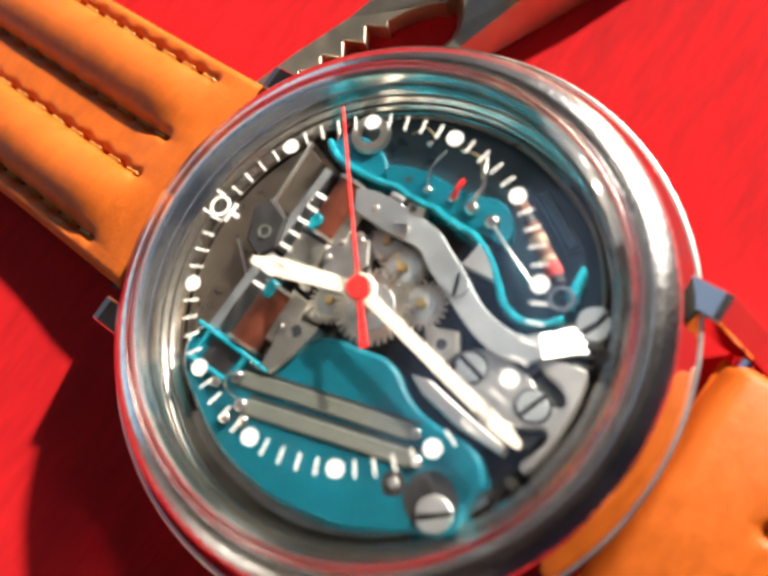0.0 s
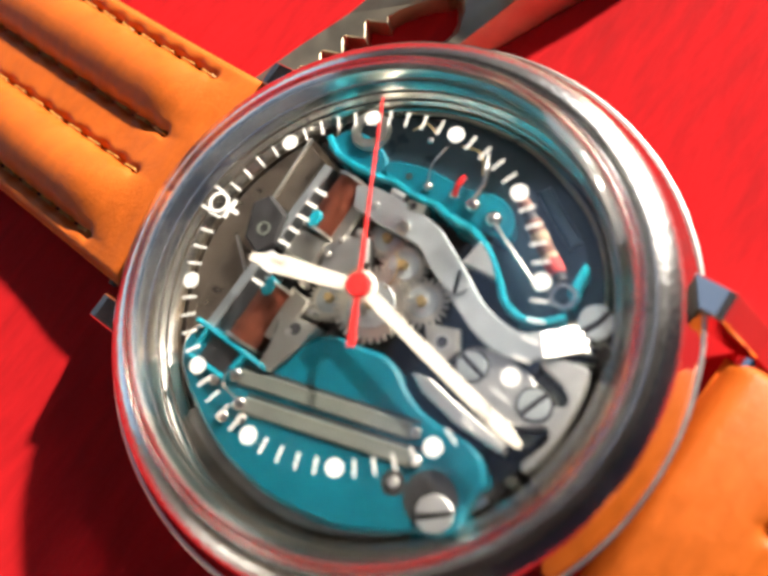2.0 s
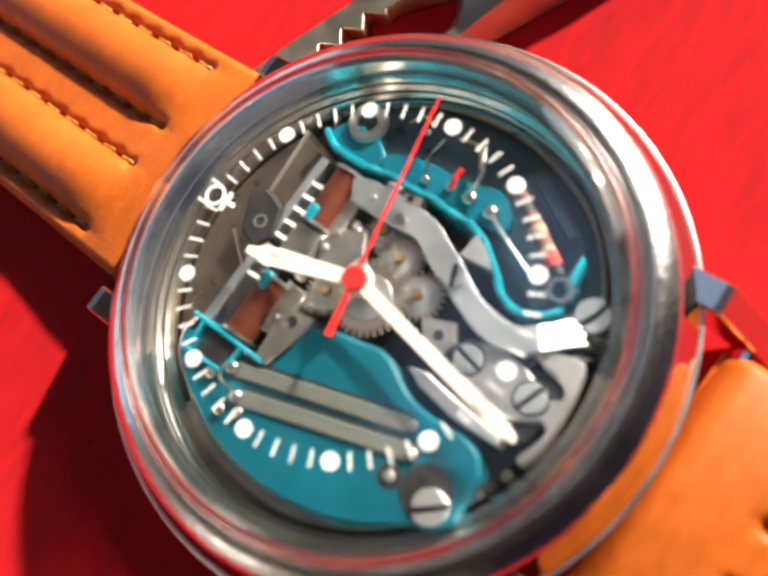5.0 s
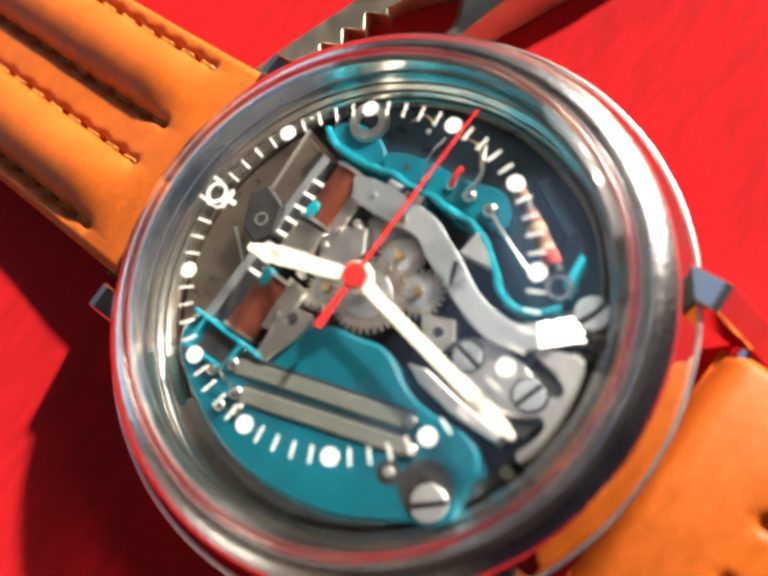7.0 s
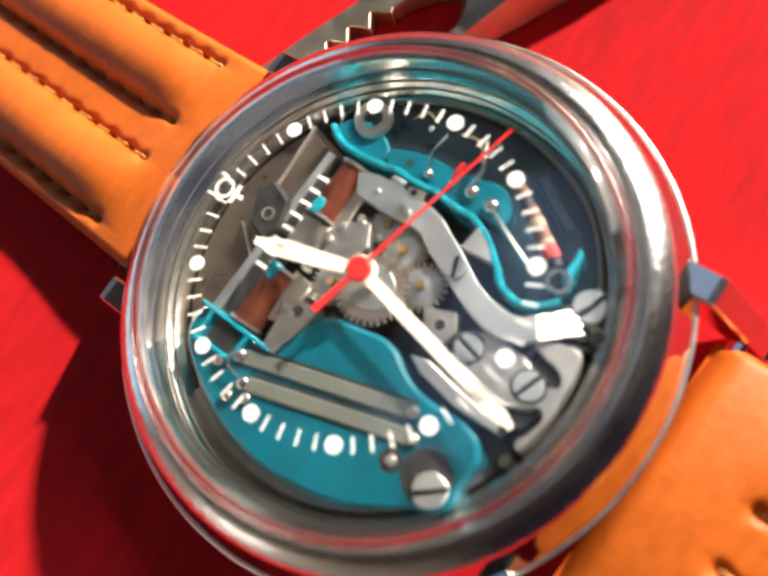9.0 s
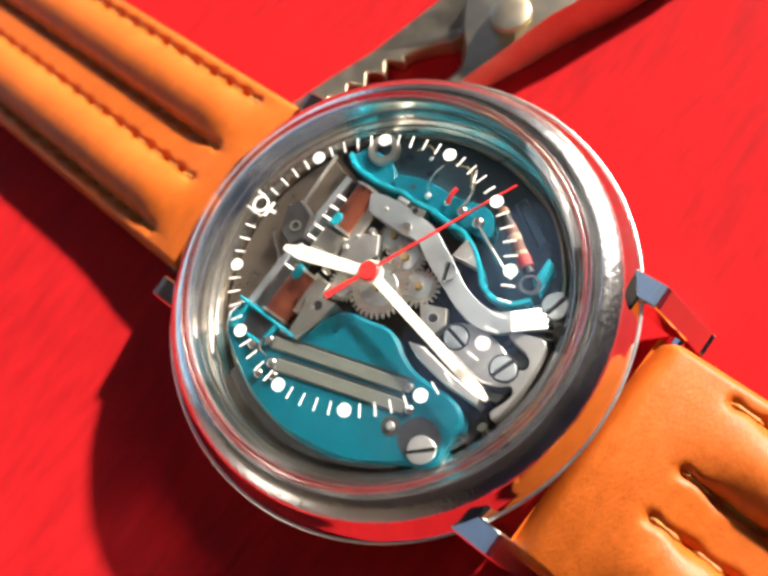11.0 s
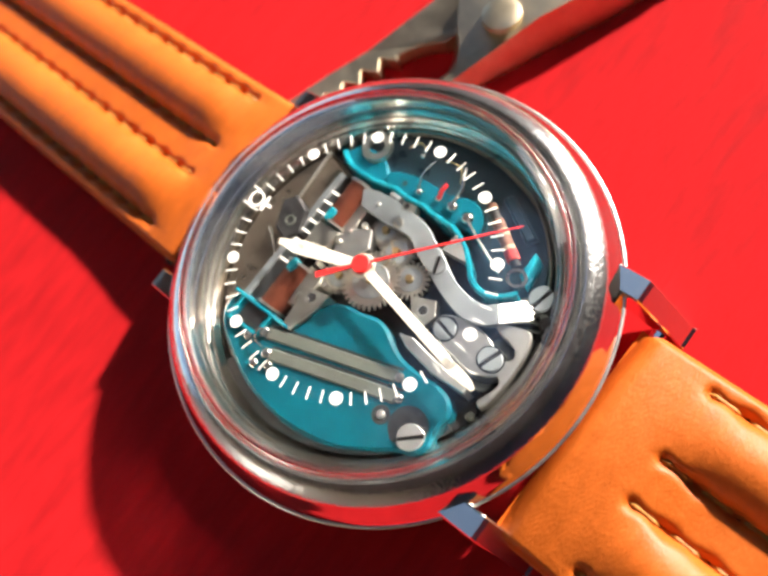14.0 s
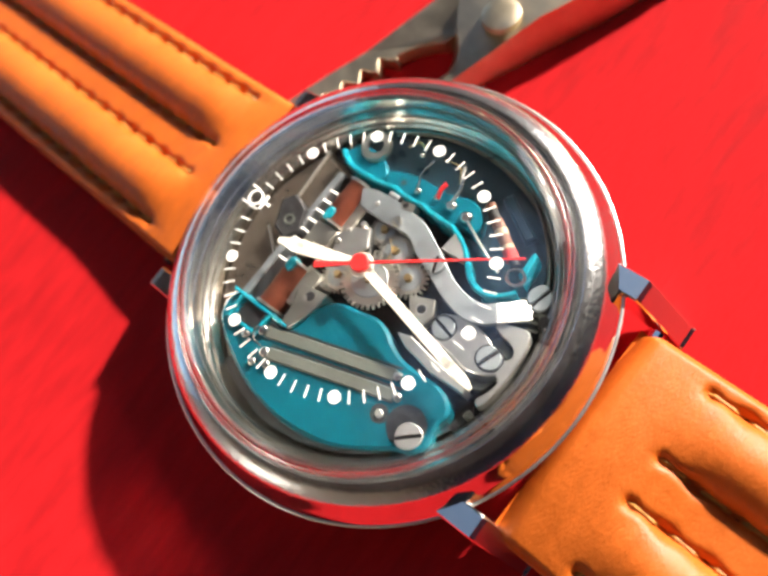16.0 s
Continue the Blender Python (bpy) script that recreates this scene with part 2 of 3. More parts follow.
slab("wall_east_north", 2.0, 2.1, 0.4, 2.1, 0.45, 1.7, PLASTER, "unseen wall beside the assumed sun opening", "wall")
slab("wall_east_lintel", 2.0, 2.1, -1.1, 0.4, 1.45, 1.7, PLASTER, "unseen wall above the assumed sun opening", "wall")
table = new("table")
table.location = (0, 0, FLOOR_Z)
tagged(table, "dark wooden table under a red cloth", "table")


def table_part(name, x0, x1, y0, y1, z0, z1):
    ob = slab(name, x0, x1, y0, y1, z0 - FLOOR_Z, z1 - FLOOR_Z, TABLE, "", "")
    del ob["kind"]
    ob.parent = table


table_part("tabletop", -0.5, 0.5, -0.4, 0.4, -0.032, -0.003)
for x in (-0.45, 0.45):
    for y in (-0.35, 0.35):
        table_part("leg", x - 0.03, x + 0.03, y - 0.03, y + 0.03, FLOOR_Z, -0.032)


def cloth():
    """A red cloth, laid flat, with faint waves."""
    bm = bmesh.new()
    n = 150
    for k in range(2):
        for j in range(n + 1):
            for i in range(n + 1):
                u, v = 2 * i / n - 1, 2 * j / n - 1
                x, y = 0.48 * u * (0.25 + 0.75 * abs(u)), 0.38 * v * (0.25 + 0.75 * abs(v))
                far = min(1, max(0, (math.hypot(x, y) - 0.03) / 0.05))
                z = -0.0003 * (1 - noise.noise((x * 16, y * 16, 3))) * (0.3 + 0.7 * far) - 0.0022 * k
                bm.verts.new((x, y, z))
    bm.verts.ensure_lookup_table()
    m = (n + 1) ** 2
    for j in range(n):
        for i in range(n):
            q = [j * (n + 1) + i, j * (n + 1) + i + 1, (j + 1) * (n + 1) + i + 1, (j + 1) * (n + 1) + i]
            bm.faces.new([bm.verts[a] for a in q])
            bm.faces.new([bm.verts[a + m] for a in reversed(q)])
    me = bpy.data.meshes.new("cloth")
    bm.to_mesh(me)
    bm.free()
    me.materials.append(CLOTH)
    me.shade_smooth()
    return tagged(new("cloth", me), "bright red fine cloth laid flat on the table", "cloth", kind="structure")


cloth()

# ---- the watch ----
watch = thing("wristwatch", (0, 0, -LIFT), "round steel wristwatch with open teal movement and padded tan leather strap", "watch")

FLANK = [(0.00, -9.80), (13.00, -9.80), (14.80, -9.30), (15.80, -8.20), (17.63, -7.20), (19.15, -6.20), (19.85, -5.70), (20.11, -5.40), (20.06, -5.15), (19.60, -4.50), (19.20, -3.85), (18.89, -3.30), (18.74, -3.05), (18.44, -2.95), (18.18, -2.95)]
BEZEL = [(18.23, -3.20), (18.74, -3.15), (18.84, -3.00), (18.74, -2.82), (18.39, -2.56), (17.98, -2.27), (17.83, -2.18), (17.37, -1.98), (17.22, -1.95), (17.12, -2.00), (17.06, -2.30), (16.45, -2.50), (16.45, -7.60), (0.00, -7.60)]
CASE = (0.25, 0.05)  # the print on the crystal sits a little off the middle of the case
case = part("case", lathe(FLANK, 160, False, CASE), STEEL, watch, "mirror-polished steel case flank", True)
part("bezel", lathe(BEZEL, 160, False, CASE), WORN, watch, "scratched steel bezel ring", True)
part("rim_bead", lathe([(19.7, -5.3), (19.9, -5.06), (20.02, -5.0), (20.14, -5.08), (20.13, -5.22), (20.0, -5.36), (19.7, -5.46)], 160, True, CASE), BRIGHT, case, "thin steel edge bead", True)


LEAN = radians(-2.2)  # the straps lie a little askew to the printed dial


def lug(sx, sy):
    """A faceted lug that drops from the case towards the strap."""
    bm = bmesh.new()
    sections = [(15.5, -4.5, -7.0), (18.0, -4.55, -7.8), (18.5, -4.6, -8.2), (18.85, -5.0, -8.6), (20.6, -7.25, -9.5), (22.4, -9.6, -9.85), (22.7, -9.85, -9.9)]
    rings = []
    x0, x1 = 9.85, 11.85
    for y, zt, zb in sections:
        rings.append([bm.verts.new((sx * x, sy * y, z)) for x, z in ((x0, zb), (x1, zb), (x1, min(zt, max(zb, zt - 0.15))), (x1 - 0.12, zt), (x0 + 0.12, zt), (x0, max(zb, zt - 0.15)))])
    for a, b in zip(rings, rings[1:]):
        for i in range(6):
            j = (i + 1) % 6
            bm.faces.new((a[i], a[j], b[j], b[i]))
    bm.faces.new(rings[0])
    bm.faces.new(list(reversed(rings[-1])))
    return part("lug", bm, LUG, case, "bevelled polished lug")


for sx in (1, -1):
    for sy in (1, -1):
        lug(sx, sy)
for sy in (1, -1):
    part("spring_bar", tube([(-9.4, sy * 20.8, -7.7), (9.4, sy * 20.8, -7.7)], 0.6), STEEL, case)


def strap(sy, start, stop, ridge_from, stitch_from, crown, pitch):
    """Half of a padded strap: two soft ridges between four rows of stitches that pucker the leather."""
    half, inner, outer = 9.9, 1.95, 8.1
    xs = [half * k / 44 for k in range(-44, 45)]
    rows_, lows = [], []
    steps = 230

    def shape(x, y):
        d = y - start
        nose = max(0.0, 1 - d / 2.2)
        down = 0.5 * (1 - math.cos(math.pi * min(1, max(0, (y - 19.0) / 15)))) / 2
        swell = min(1, max(0, (y - ridge_from) / 7.5))
        swell = swell * swell * (3 - 2 * swell)
        a = abs(x)
        h = 0.0
        if inner < a < outer:
            u = (a - inner) / (outer - inner)
            h = 1.6 * math.sin(math.pi * u) ** 0.72 * swell
        runs = min(1, max(0, (y - stitch_from + 0.5) / 0.7))
        pull = 0.5 + 0.5 * math.cos(2 * math.pi * (y - stitch_from + 0.3) / pitch)
        groove = sum(math.exp(-((a - g) / (0.32 + 0.16 * pull)) ** 2) for g in (inner, outer)) * (0.36 + 0.34 * pull) * runs
        body = crown * (1 - (x / half) ** 2) * (1 - swell)
        edge = 0.9 * max(0, (a - half + 0.7) / 0.7) ** 2
        crease = 0.025 * noise.noise((x * 0.5, y * 0.9, 9 + sy * 4)) + 0.012 * noise.noise((x * 1.6, y * 1.2, sy * 5))
        top = -6.35 - down + h + body - groove - edge - 2.0 * nose ** 2.2 + crease
        low = -8.55 - down * 0.8 + 1.0 * nose ** 2
        return top, max(low, -9.95)

    def narrow(y):
        return 1 - 0.05 * max(0, min(1, (y - 40) / 60)) - 0.03 * max(0, 1 - (y - start) / 1.2)

    bm = bmesh.new()
    ys = [start + (stop - start) * (k / steps) ** 1.35 for k in range(steps + 1)]
    for y in ys:
        w = narrow(y)
        heights = [shape(x, y) for x in xs]
        rows_.append([bm.verts.new((x * w, sy * y, h[0])) for x, h in zip(xs, heights)])
        lows.append([bm.verts.new((x * w, sy * y, h[1])) for x, h in zip(xs, heights)])
    n = len(xs)
    for a, b, c, d in zip(rows_, rows_[1:], lows, lows[1:]):
        for i in range(n - 1):
            bm.faces.new((a[i], a[i + 1], b[i + 1], b[i]))
            bm.faces.new((c[i + 1], c[i], d[i], d[i + 1]))
        bm.faces.new((a[0], b[0], d[0], c[0]))
        bm.faces.new((b[-1], a[-1], c[-1], d[-1]))
    for r, l in ((rows_[0], lows[0]), (rows_[-1], lows[-1])):
        for i in range(n - 1):
            bm.faces.new((r[i], l[i], l[i + 1], r[i + 1]))
    ob = part("strap", bm, LEATHER, watch, "padded tan leather strap half, stitched in four rows", True)
    ob.rotation_euler.z = LEAN
    run = pitch - 0.75
    for gx in (-outer, -inner, inner, outer):
        y = stitch_from
        while y < min(stop - 3, 66):
            w = narrow(y)
            z0, z1 = shape(gx, y)[0] + 0.1, shape(gx, y + run)[0] + 0.1
            mid = shape(gx, y + run / 2)[0] + 0.02
            jig = random.uniform(-0.1, 0.1)
            bm = tube([(gx * w, sy * y, z0 - 0.2), (gx * w + jig, sy * (y + 0.2 * run), (z0 + mid) / 2 + 0.1), (gx * w + jig, sy * (y + 0.5 * run), mid), (gx * w, sy * (y + 0.8 * run), (z1 + mid) / 2 + 0.1), (gx * w, sy * (y + run), z1 - 0.2)], 0.2, 8, taper=(0.8, 1, 0.9, 1.1, 0.8))
            part("stitch", bm, THREAD, ob, "", True)
            hole = rounded([(gx * w - 0.3, sy * (y - 0.42)), (gx * w, sy * (y - 0.66)), (gx * w + 0.3, sy * (y - 0.42)), (gx * w + 0.22, sy * (y - 0.12)), (gx * w - 0.22, sy * (y - 0.12))], 3)
            part("stitch_hole", prism(hole, z0 - 0.7, z0 - 0.02, 0.05), HOLE, ob)
            y += pitch
    return ob


strap(1, 17.9, 88, 21.2, 24.5, 0.75, 2.7)
strap(-1, 19.3, 96, 23.8, 26.0, 1.25, 3.3)

# crystal
CRYSTAL = [(16.78, -2.2), (16.78, -1.5), (16.62, -0.95), (16.25, -0.42), (15.6, 0.05), (14.8, 0.4), (13.5, 0.72), (10.5, 1.05), (6.5, 1.25), (0, 1.35),
           (0, 0.15), (14.3, 0.15), (15.2, -0.1), (15.9, -0.6), (16.28, -1.3), (16.34, -2.2)]
crystal = part("crystal", lathe(CRYSTAL[:10], 160), GLASS, watch, "clear domed acrylic crystal", True)
bm = bmesh.new()
bm.from_mesh(crystal.data)
tmp = lathe(CRYSTAL[9:] + [CRYSTAL[0]], 160)
bmesh.ops.translate(tmp, verts=tmp.verts, vec=(0, 0, LIFT))
bmesh.ops.scale(tmp, verts=tmp.verts, vec=(MM, MM, MM))
extra = bpy.data.meshes.new("crystal_inside")
tmp.to_mesh(extra)
tmp.free()
bm.from_mesh(extra)
bmesh.ops.remove_doubles(bm, verts=bm.verts, dist=1e-7)
bmesh.ops.recalc_face_normals(bm, faces=bm.faces)
bm.to_mesh(crystal.data)
bm.free()
crystal.data.shade_smooth()
crystal.visible_shadow = False
part("rehaut", lathe([(14.45, -6.4), (14.45, -5.1), (14.55, -4.85), (14.95, -4.4), (14.97, -4.25), (15.06, -4.25), (15.3, -3.95), (15.32, -3.8), (15.42, -3.8), (15.72, -3.3), (15.74, -3.15), (15.84, -3.12), (16.1, -2.5), (16.18, -2.32), (16.42, -2.32), (16.42, -6.4)], 160, True), RING, watch, "polished inner steel ring below the crystal", True)
part("crystal_seat", lathe([(16.3, -2.46), (16.3, -2.24), (16.76, -2.24), (16.76, -2.46)], 160, True), RING, watch, "bright steel seat ring under the crystal")

# printed marks on the underside of the crystal
for k in range(1, 12):
    a = radians(30 * k)
    part("hour_dot", prism(disc(11 * math.sin(a), 11 * math.cos(a), 0.52, 28), 0.05, 0.14, 0.01), WHITE, crystal, "round white hour dot")
for k in range(60):
    if k % 5:
        a = radians(6 * k)
        d = Vector((math.sin(a), math.cos(a)))
        part("minute_tick", prism(strip(d * 10.5, d * 11.5, 0.13), 0.05, 0.14, 0.01), WHITE, crystal)
emblem = part("emblem", lathe([(0.55, 0.14), (0.55, 0.06), (0.75, 0.06), (0.75, 0.14)], 32, True, (-0.3, 11.3)), WHITE, crystal, "small white printed emblem at twelve")
for x0, x1, y0, y1 in ((-1.0, 0.4, 10.15, 10.45), (-0.45, -0.15, 9.6, 10.15), (-1.15, -0.98, 11.5, 12.3), (0.38, 0.55, 11.5, 12.3)):
    part("emblem_bar", block(x0, x1, y0, y1, 0.05, 0.14, 0.01), WHITE, emblem)
for k in range(8):
    x = -3.25 + k * 0.98
    part("name_bar", block(x - 0.11, x + 0.11, 4.95, 5.85, 0.07, 0.14, 0.01), WHITE, crystal)

# ---- the movement ----
base = part("base_plate", lathe([(0, -7.55), (14.4, -7.55), (14.4, -6.2), (0, -6.2)], 96), DARK, watch, "dark base plate of the movement")
RIM_ARC = [(12.9 * math.sin(radians(a)), 12.9 * math.cos(radians(a))) for a in range(206, 300, 4)] + [(14.4 * math.sin(radians(a)), 14.4 * math.cos(radians(a))) for a in range(298, 204, -4)]
part("plate_rim", prism(RIM_ARC, -6.2, -4.2, 0.12), RING, watch, "nickel rim of the movement plate")

TEAL_LOW = [(-9.3, 9.4), (-7.8, 9.4), (-7.2, 8.4), (-7.3, 5.9), (-7.5, 4.6), (-7.3, 2.7), (-4.8, 2.0), (-3.4, 0.7), (-2.9, -1.6), (-2.6, -3.1), (-2.9, -4.4), (-3.6, -5.6), (-4.1, -6.9),
            (-4.2, -8.6), (-4.1, -10.2), (-4.5, -11.5), (-5.5, -12.2), (-6.5, -12.1), (-7.4, -12.3), (-8.6, -12.6), (-9.7, -11.9), (-10.1, -10.5), (-11.0, -9.1), (-12.4, -6.6), (-13.2, -4.0),
            (-13.6, -1.0), (-13.2, 2.6), (-12.1, 5.6), (-10.7, 8.2)]
low = part("coil_module", prism(rounded(TEAL_LOW, 4), -6.2, -3.0, 0.3), TEAL, watch, "teal moulded module with two grey strips")
# no recess is cut; a flat black disc gives its shade
part("screw_recess", prism(disc(-8.0, -10.2, 1.6), -3.0, -2.96, 0.01), DARK, low, "flat dark disc put in as the recess's shade")
screw(-8.55, -10.9, -2.6, 1.1, -51, low, BRIGHT)
for a, b in (((-8.8, 4.3), (-5.5, -7.2)), ((-10.1, 2.9), (-6.8, -8.1))):
    a, b = Vector(a), Vector(b)
    d = (b - a).normalized()
    s = Vector((-d.y, d.x))
    part("grey_strip", prism(strip(a, b, 1.05), -3.05, -2.8, 0.15), GREY_TUBE, low, "grey inset strip")
    # thin dark strip painted in as the grey strip's shadow on one side
    part("painted_strip_shadow", prism(strip(a + s * 0.68, b + s * 0.68 + d * 0.4, 0.2), -3.02, -2.96, 0.01), DARK, low)
    for p, r in ((a - d * 0.3, 0.5), (b + d * 0.3, 0.42)):
        part("solder_blob", ball(p.x, p.y, -2.85, r), SOLDER, low, "silver solder blob", True)
part("post_hole", prism(disc(-8.5, -7.9, 0.75), -3.0, -2.97, 0.01), DARK, low)
part("post", lathe([(0, -2.75), (0.25, -2.78), (0.36, -2.95), (0.36, -3.0)], 20, False, (-8.5, -7.9)), BRIGHT, low, "small steel post", True)
part("moulding_mark", lathe([(0.62, -3.0), (0.62, -2.97), (0.72, -2.97), (0.72, -3.0)], 32, True, (-5.0, -1.6)), TEAL, low)
part("window", block(-9.3, -7.7, 5.4, 7.7, -3.0, -2.94, 0.02), DARK, low, "rectangular dark opening")
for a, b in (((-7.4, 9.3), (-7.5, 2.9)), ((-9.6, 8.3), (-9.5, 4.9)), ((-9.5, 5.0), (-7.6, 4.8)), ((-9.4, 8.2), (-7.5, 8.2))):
    part("raised_edge", prism(strip(a, b, 0.32), -3.0, -2.55, 0.1), TEAL_LIT, low)
for x, y, r in ((-9.9, 5.6, 0.45), (-11.4, 3.6, 0.4), (-10.9, 2.4, 0.4)):
    part("solder_blob", ball(x, y, -2.8, r), SOLDER, low, "", True)
part("wire", tube(rounded([(-10.0, 3.6, -2.6), (-9.8, 4.6, -2.3), (-8.9, 4.9, -2.4), (-8.6, 3.9, -2.6)], 5, False), 0.08, 6), SOLDER, low, "", True)

# upper circuit pocket
RIM = [(8.0, 9.3), (7.2, 7.8), (7.1, 4.9), (7.35, 3.2), (7.2, 1.4), (7.3, -0.2), (7.05, -1.9), (7.0, -3.4), (6.3, -5.0), (5.0, -6.6), (4.1, -7.5), (3.7, -8.9), (4.1, -10.1), (5.1, -11.1)]
OUT = [(6.9, -12.3), (9.2, -11.0), (11.7, -8.4), (13.4, -5.0), (14.2, -1.5), (13.9, 2.9), (12.2, 7.1), (9.9, 10.1)]
pocket = part("circuit_pocket", prism(rounded(RIM + OUT, 4), -6.2, -5.0, 0.1), POCKET, watch, "dark blue pocket with a teal rim for the circuit")
ribbon = rounded(RIM, 5, False)
bm = bmesh.new()
prev = None
for i, p in enumerate(ribbon):
    d = (ribbon[min(i + 1, len(ribbon) - 1)] - ribbon[max(i - 1, 0)]).normalized()
    s = Vector((-d.y, d.x)) * 0.24
    wave = 0.12 * math.sin(i * 1.3) if 10 < i < 40 else 0
    ring = [bm.verts.new((p.x + k * s.x, p.y + k * s.y, z)) for k, z in ((1, -5.4), (1, -2.9 + wave), (0.5, -2.7 + wave), (-0.5, -2.7 + wave), (-1, -2.9 + wave), (-1, -5.4))]
    if prev:
        for a in range(6):
            bm.faces.new((prev[a], prev[(a + 1) % 6], ring[(a + 1) % 6], ring[a]))
    else:
        bm.faces.new(ring)
    prev = ring
bm.faces.new(list(reversed(prev)))
part("inner_rim", bm, TEAL_LIT, pocket, "wavy teal rim, coloured lighter as if lit", True)
part("outer_rim", tube([(p.x, p.y, -4.6) for p in rounded([(5.1, -11.1)] + OUT + [(8.0, 9.3)], 5, False)], 0.16, 8), BROWN, pocket, "thin bronze outer edge", True)
BOARD = [(8.6, 4.6), (9.4, 2.0), (9.4, -1.3), (9.9, -3.4), (9.2, -5.0), (7.6, -5.4), (7.4, -3.8), (7.5, -1.2), (7.5, 1.6), (7.4, 3.9)]
board = part("terminal_board", prism(rounded(BOARD, 3), -5.0, -3.3, 0.12), TEAL, pocket, "teal terminal board")
END = [(7.6, 9.6), (9.4, 8.8), (9.6, 6.6), (8.7, 4.9), (7.5, 4.8), (7.2, 7.2)]
part("end_block", prism(rounded(END, 3), -6.2, -3.6, 0.2), TEAL, pocket, "teal end block")
part("clamp_ring", lathe([(0.75, -3.6), (0.75, -3.2), (1.35, -3.2), (1.45, -3.6)], 40, True, (9.9, 7.2)), NICKEL, pocket, "nickel ring")
for x, y, r in ((8.2, 1.0, 0.34), (8.5, -0.8, 0.32), (8.5, -2.3, 0.5), (8.3, -4.0, 0.55), (11.1, 2.8, 0.25)):
    part("solder_blob", ball(x, y, -3.1, r, 0.8), SOLDER, board, "silver solder blob", True)
part("hole", prism(disc(8.3, 2.7, 0.25, 16), -3.3, -3.27, 0.005), DARK, board)
for pts, r, m in (([(8.2, 1.0, -3.0), (9.4, 1.3, -2.3), (11.0, 1.2, -2.5)], 0.07, SOLDER), ([(8.6, -2.2, -2.9), (9.8, -2.5, -2.2), (10.7, -2.1, -2.0), (11.7, -1.5, -2.4)], 0.16, SOLDER),
                  ([(8.5, -0.9, -3.0), (9.1, -0.9, -2.6), (9.8, -1.0, -2.5)], 0.2, RED), ([(8.1, -4.2, -2.9), (6.8, -6.6, -2.5), (5.6, -9.1, -2.6)], 0.15, SOLDER),
                  ([(11.1, 4.3, -3.0), (11.9, 3.6, -2.8), (11.6, 2.6, -2.7)], 0.06, BRASS), ([(11.6, 0.6, -2.8), (11.6, -1.0, -2.5), (10.4, -1.9, -2.6)], 0.06, BRASS)):
    part("wire", tube(rounded(pts, 6, False), r, 8), m, pocket, "thin connecting wire", True)
bands = [(0.0, 0.1, 0.42, TAN), (0.1, 0.26, 0.4, DARK), (0.26, 0.42, 0.5, TAN), (0.42, 0.52, 0.54, PALE), (0.52, 0.68, 0.5, TAN), (0.68, 0.74, 0.52, PALE), (0.74, 0.9, 0.53, PINK), (0.9, 1.0, 0.4, DARK)]
a, b = Vector((10.3, -4.9, -3.3)), Vector((6.9, -9.7, -3.3))
for t0, t1, r, m in bands:
    part("component_band", tube([a.lerp(b, t0), a.lerp(b, t1)], r, 20), m, pocket, "band of a cylindrical component")
part("capsule", prism(strip((12.0, -5.2), (9.6, -9.0), 0.95), -5.0, -4.2, 0.25), POCKET, pocket, "dark flat capsule")
part("ring_end", lathe([(0.55, -3.2), (0.55, -2.9), (0.8, -2.9), (0.8, -3.2)], 24, True, (6.1, -10.3)), SOLDER, pocket, "wire loop")
part("teal_fin", prism([(6.0, -11.0), (8.4, -10.6), (8.6, -10.2), (6.4, -10.3)], -5.0, -3.0, 0.1), TEAL_LIT, pocket)

# coils and tuning arms near twelve
SECTOR = [(14.3 * math.sin(radians(a)), 14.3 * math.cos(radians(a))) for a in range(-62, 37, 4)]
part("magnet_plate", prism(SECTOR + [(7.0, 8.6), (-9.4, 8.6)], -6.2, -5.3, 0.1), BROWN, watch, "brownish upper movement plate")
part("brown_plate", prism([(7.3, 11.3), (2.4, 11.7), (2.1, 9.2), (6.6, 9.3)], -6.2, -4.2, 0.15), BROWN, watch, "brown magnetic plate")
part("brown_plate", prism([(-1.3, 11.9), (-7.2, 11.0), (-8.6, 9.9), (-7.6, 8.8), (-1.8, 9.2)], -6.2, -4.2, 0.15), BROWN, watch, "brown magnetic plate")
for a, b in (((7.6, 11.2), (1.9, 10.9)), ((-1.2, 11.5), (-3.4, 8.7))):
    part("plate_edge", prism(strip(a, b, 0.16), -4.3, -3.9, 0.03), BRIGHT, watch, "thin bright plate edge")
part("tuning_arm", prism(strip((6.2, 8.1), (-8.6, 8.5), 0.75), -5.2, -3.0, 0.12), BRIDGE, watch, "steel tuning arm")
# black strip put in as the arm's shade
part("arm_shade_strip", prism(strip((6.4, 7.2), (-8.2, 7.3), 1.0), -6.2, -4.6, 0.05), DARK, watch, "dark strip put in as shade under the arm")
BOX = [(1.3, 11.3), (2.4, 10.4), (1.7, 8.4), (-0.4, 7.7), (-1.7, 8.5), (-1.1, 10.2)]
magnet = part("magnet_block", prism(BOX, -6.2, -2.7, 0.25), DARK, watch, "black angular magnet block")
part("magnet_ring", lathe([(0.35, -2.7), (0.35, -2.6), (0.5, -2.6), (0.5, -2.7)], 24, True, (0.1, 9.2)), GREY_TUBE, magnet)
